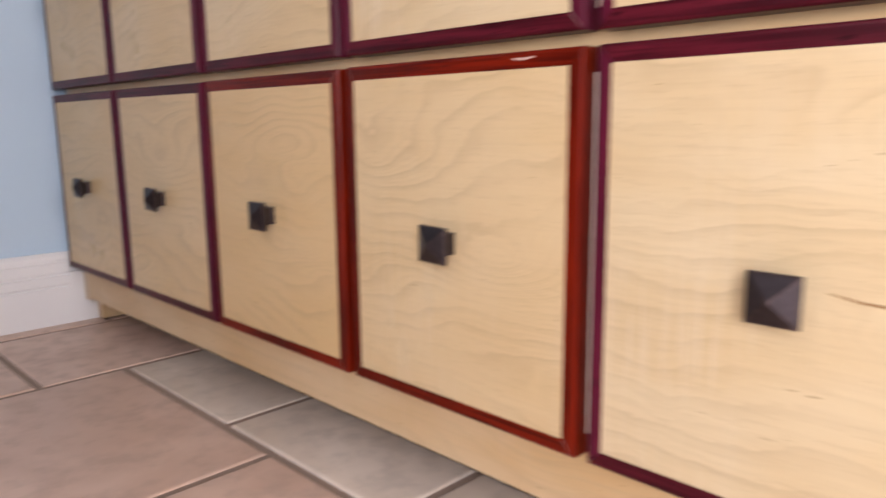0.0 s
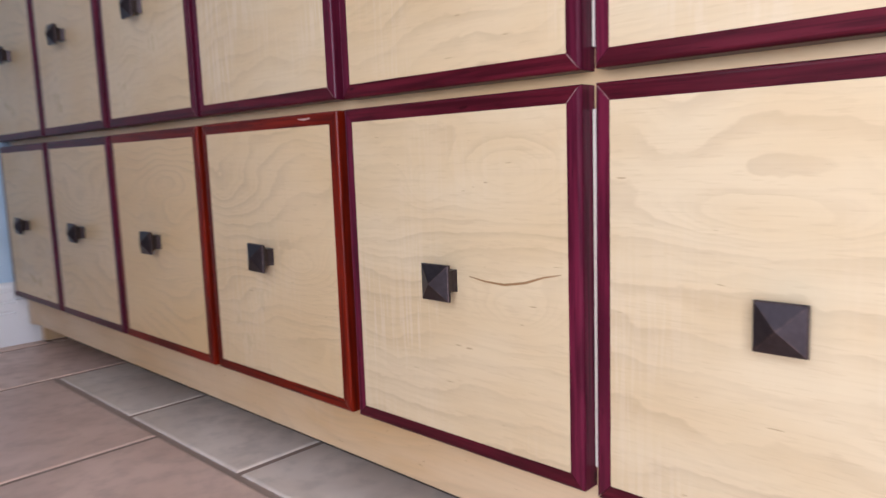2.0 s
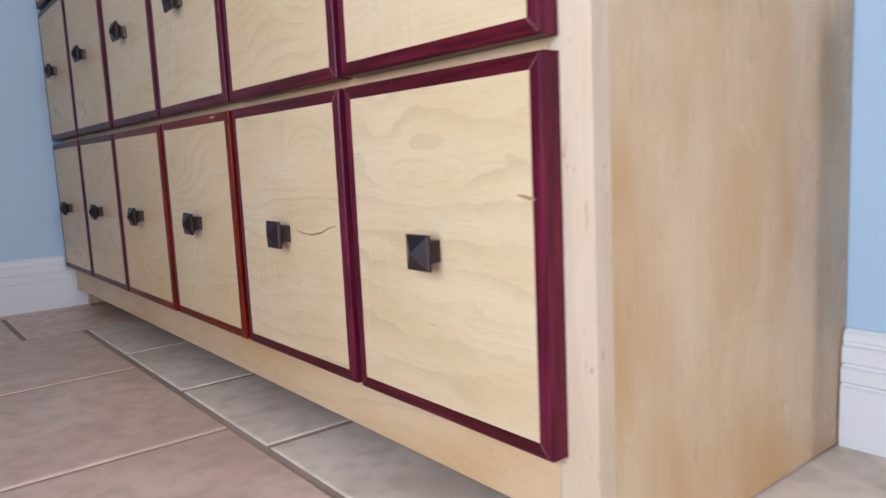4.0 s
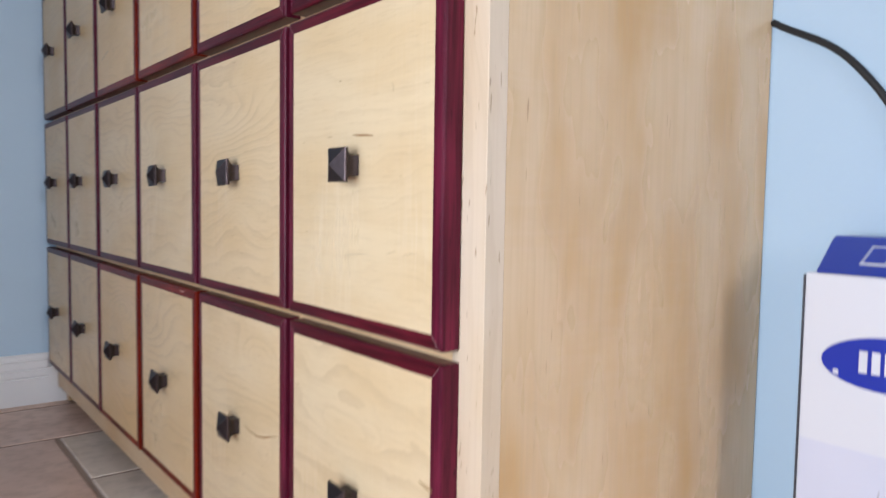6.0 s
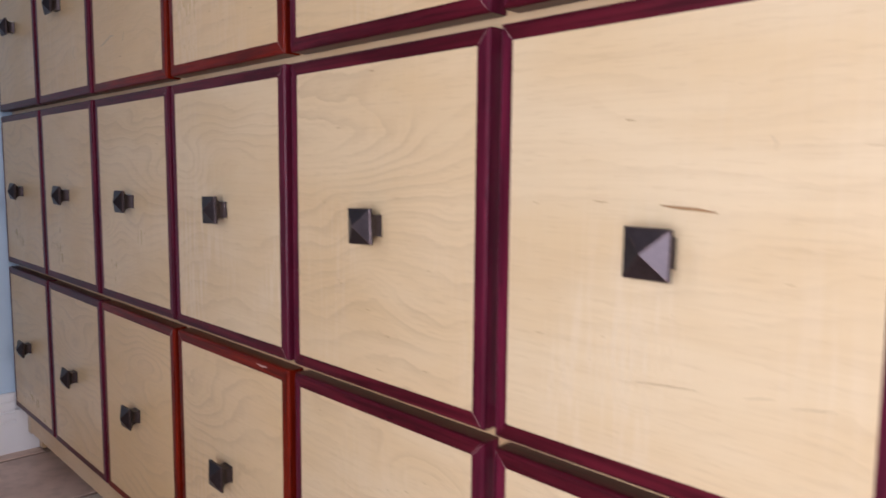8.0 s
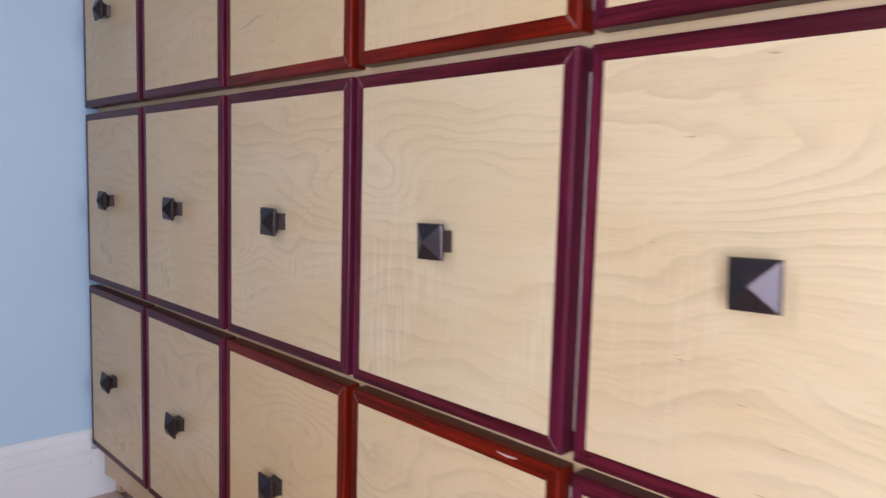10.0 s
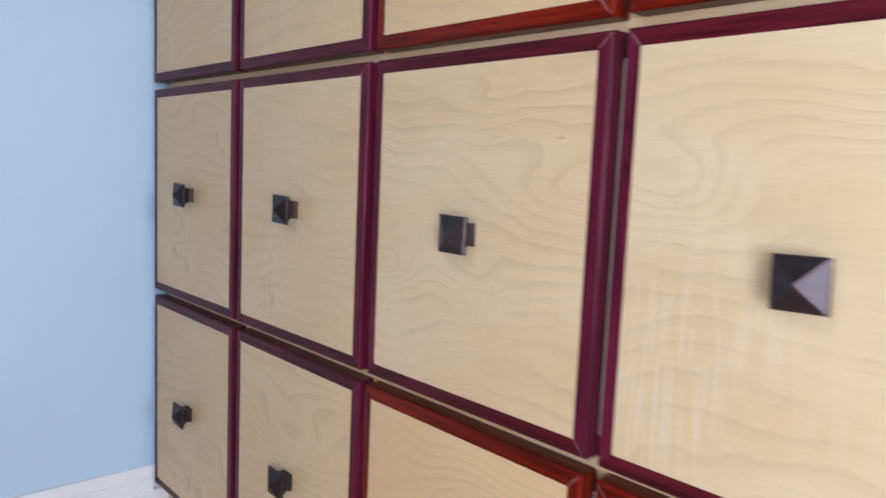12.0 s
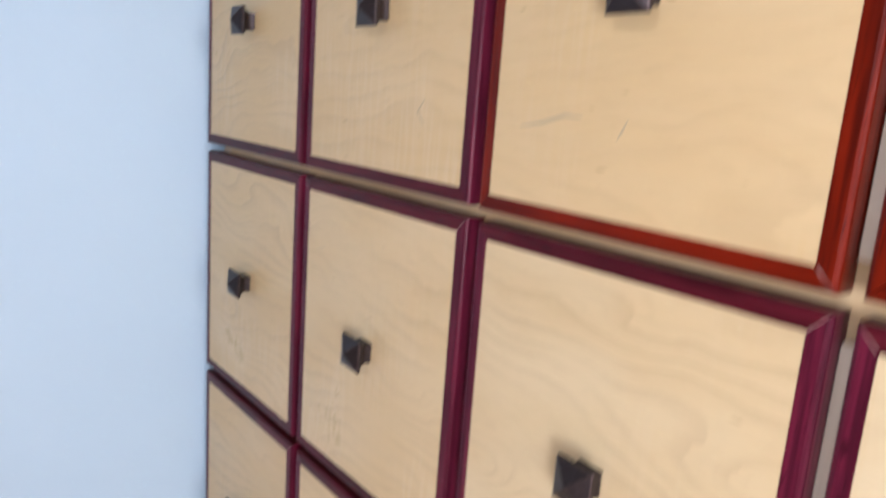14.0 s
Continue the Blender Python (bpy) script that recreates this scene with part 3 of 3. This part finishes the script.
box_part("body", block(BX0, BX1, BY0, BY1, 0.0005, BZ, 0.0015), CARD_WHITE, "glossy white card body")
bm = bmesh.new()
lo = [bm.verts.new(p) for p in ((BX0 + 0.006, BY0 + 0.001, BZ), (BX1 - 0.006, BY0 + 0.001, BZ), (BX1 - 0.006, BY1, BZ), (BX0 + 0.006, BY1, BZ))]
hi = [bm.verts.new(p) for p in ((BX0 - 0.003, BY0 + 0.055, BZ + 0.030), (BX1 - 0.010, BY0 + 0.055, BZ + 0.030), (BX1 - 0.010, BY1, BZ + 0.030), (BX0 - 0.003, BY1, BZ + 0.030))]
for i in range(4):
    bm.faces.new((lo[i], lo[(i + 1) % 4], hi[(i + 1) % 4], hi[i]))
bm.faces.new(hi)
bm.faces.new(lo[::-1])
bmesh.ops.bevel(bm, geom=bm.edges[:], offset=0.002, segments=2, affect="EDGES")
box_part("lid", bm, CARD_BLUE, "sloping blue card top")
# blue oval with plain white bars
bm = bmesh.new()
ring = [bm.verts.new((1.6774 + 0.055 * math.cos(a), BY0 - 0.0004, 0.359 + 0.0222 * math.sin(a) + 0.03 * 0.055 * math.cos(a))) for a in np.linspace(0, 2 * math.pi, 48, endpoint=False)]
bm.faces.new(ring)
box_part("printed_oval", bm, CARD_BLUE, "blue printed oval")
for i in range(6):
    x = 1.652 + 0.0095 * i
    zc = 0.360 + 0.03 * (x - 1.677)
    box_part("printed_bar", block(x, x + 0.0062, BY0 - 0.0010, BY0 - 0.0006, zc - 0.009, zc + 0.009), CARD_WHITE)
box_part("printed_bar", block(1.6325, 1.6365, BY0 - 0.0010, BY0 - 0.0006, 0.346, 0.350), CARD_WHITE)
# pale printed band and a thin printed line
box_part("printed_band", block(BX0 + 0.002, BX1 - 0.002, BY0 - 0.0005, BY0 - 0.0001, 0.204, 0.286), CARD_PALE, "pale lavender printed band")
bm = bmesh.new()
rows = [[bm.verts.new((1.672 - 0.011 * (k / 10) ** 0.7 + w, BY0 - 0.0009, 0.258 - 0.0125 * k)) for w in (-0.0004, 0.0004)] for k in range(11)]
for a, b in zip(rows, rows[1:]):
    bm.faces.new((a[0], a[1], b[1], b[0]))
box_part("printed_line", bm, CARD_LINE, "thin grey printed line")
# thin near-black line down the left front corner
box_part("edge_line", block(BX0 - 0.0012, BX0 + 0.0002, BY0 - 0.0008, BY0 + 0.004, 0.001, BZ - 0.002), EDGE_LINE_DARK, "thin dark line down the left edge")
# small framed print on the sloping top
slope = math.atan2(0.030, 0.054)
for k, (w, h, mat, lift) in enumerate(((0.020, 0.030, CARD_WHITE, 0.0006), (0.016, 0.024, CARD_BLUE, 0.0011))):
    bm = block(-w / 2, w / 2, -h / 2, h / 2, -0.0002, 0.0002)
    bm.transform(Matrix.Translation((1.652, BY0 + 0.028, BZ + 0.0150 + lift)) @ Matrix.Rotation(slope, 4, "X"))
    box_part("printed_patch", bm, mat)

# ---- cable on the back wall ----
cu = bpy.data.curves.new("cable", "CURVE")
cu.dimensions, cu.bevel_depth, cu.bevel_resolution, cu.use_fill_caps = "3D", 0.0034, 4, True
sp = cu.splines.new("BEZIER")
pts = [(1.522, 0.3935, 0.666), (1.600, 0.3930, 0.616), (1.665, 0.3925, 0.50), (1.70, 0.3920, 0.30)]
sp.bezier_points.add(len(pts) - 1)
for p, co in zip(sp.bezier_points, pts):
    p.co = co
    p.handle_left_type = p.handle_right_type = "AUTO"
dg = bpy.context.evaluated_depsgraph_get()
tmp = new("cable_curve", cu)
dg.update()
me = bpy.data.meshes.new_from_object(tmp.evaluated_get(dg))
bpy.data.objects.remove(tmp)
me.materials.clear()
me.materials.append(RUBBER)
me.shade_smooth()
tagged(new("power_cable", me), "black rubber cable drooping along the blue wall", "cable")

# ---- unseen windows, added around the lamps ----
for name, (a0, a1, z0, z1), front in (("added_window_1", WIN1, True), ("added_window_2", WIN2, True), ("added_window_3", WIN3, False)):
    win = new(name)
    tagged(win, "unseen white framed window, added to hold a lamp", "window", kind="structure")

    def put(n, a, b, c, d, e, f, mat):
        bb = (a, b, ROOM_Y0 - c, ROOM_Y0 - d, e, f) if front else (ROOM_X + d, ROOM_X + c, a, b, e, f)
        return part(n, block(*bb, 0.001), mat, win)

    w = 0.04
    put("window_frame", a0, a0 + w, 0.09, 0.11, z0, z1, TRIM_PAINT)
    put("window_frame", a1 - w, a1, 0.09, 0.11, z0, z1, TRIM_PAINT)
    put("window_frame", a0 + w, a1 - w, 0.09, 0.11, z1 - w, z1, TRIM_PAINT)
    put("window_frame", a0 + w, a1 - w, 0.09, 0.11, z0, z0 + w, TRIM_PAINT)
    pane = put("pane", a0 + w, a1 - w, 0.098, 0.102, z0 + w, z1 - w, GLASS)
    pane.visible_shadow = False

# ---- marks in the maple fronts ----
streak(drawers[0, 4], [(0.0206, 0.0041), (0.0361, 0.0016), (0.0543, 0.0009), (0.0729, 0.0041), (0.0886, 0.0093), (0.1034, 0.0125)], 0.0022)
streak(drawers[1, 5], [(-0.0017, 0.0249), (0.0083, 0.024), (0.0199, 0.0234), (0.0303, 0.0222)], 0.0022)
streak(drawers[0, 5], [(0.0953, 0.045), (0.1011, 0.0439), (0.107, 0.0428), (0.112, 0.0419)], 0.0032, STREAK_PALE, "pale brown mineral streak")

FIGURE_BROWN = paint("brown_wood_figure", (0.59, 0.445, 0.262), 0.35, 0.1, 0.25)


streak(drawers[0, 3], [(0.0627, 0.1325), (0.0723, 0.1318), (0.0818, 0.1328)], 0.0022, CHIP, "pale chip in the edging")

# finer marks: dashes, small knots and curved growth lines
for x, z, w in ((0.005, -0.074, 0.018), (0.0565, -0.0693, 0.007), (0.082, -0.069, 0.010)):
    streak(drawers[1, 5], [(x - w, z - 0.0018), (x, z), (x + w, z + 0.0014)], 0.0009, FIGURE_BROWN, "pale brown mineral streak")
streak(drawers[1, 5], [(0.0552, 0.0609), (0.0578, 0.0572), (0.0575, 0.0536)], 0.0016, FIGURE_BROWN, "faint brown pin knot")
streak(drawers[2, 2], [(-0.0854, -0.0781), (-0.0669, -0.0747), (-0.0491, -0.0692), (-0.0358, -0.0697)], 0.0030, FIGURE_BROWN, "faint brown smudge in the grain")
streak(drawers[2, 2], [(-0.0027, -0.0692), (-0.0056, -0.0755), (-0.0084, -0.0801)], 0.0020, FIGURE_BROWN, "faint brown pin knot")
streak(drawers[2, 1], [(0.0612, -0.0672), (0.0537, -0.0759), (0.0618, -0.0854)], 0.0024, FIGURE_BROWN, "faint brown pin knot")
streak(drawers[1, 1], [(-0.093, 0.0707), (-0.084, 0.074), (-0.076, 0.0763)], 0.0014, FIGURE_BROWN, "faint brown pin knot")

tile_floor()
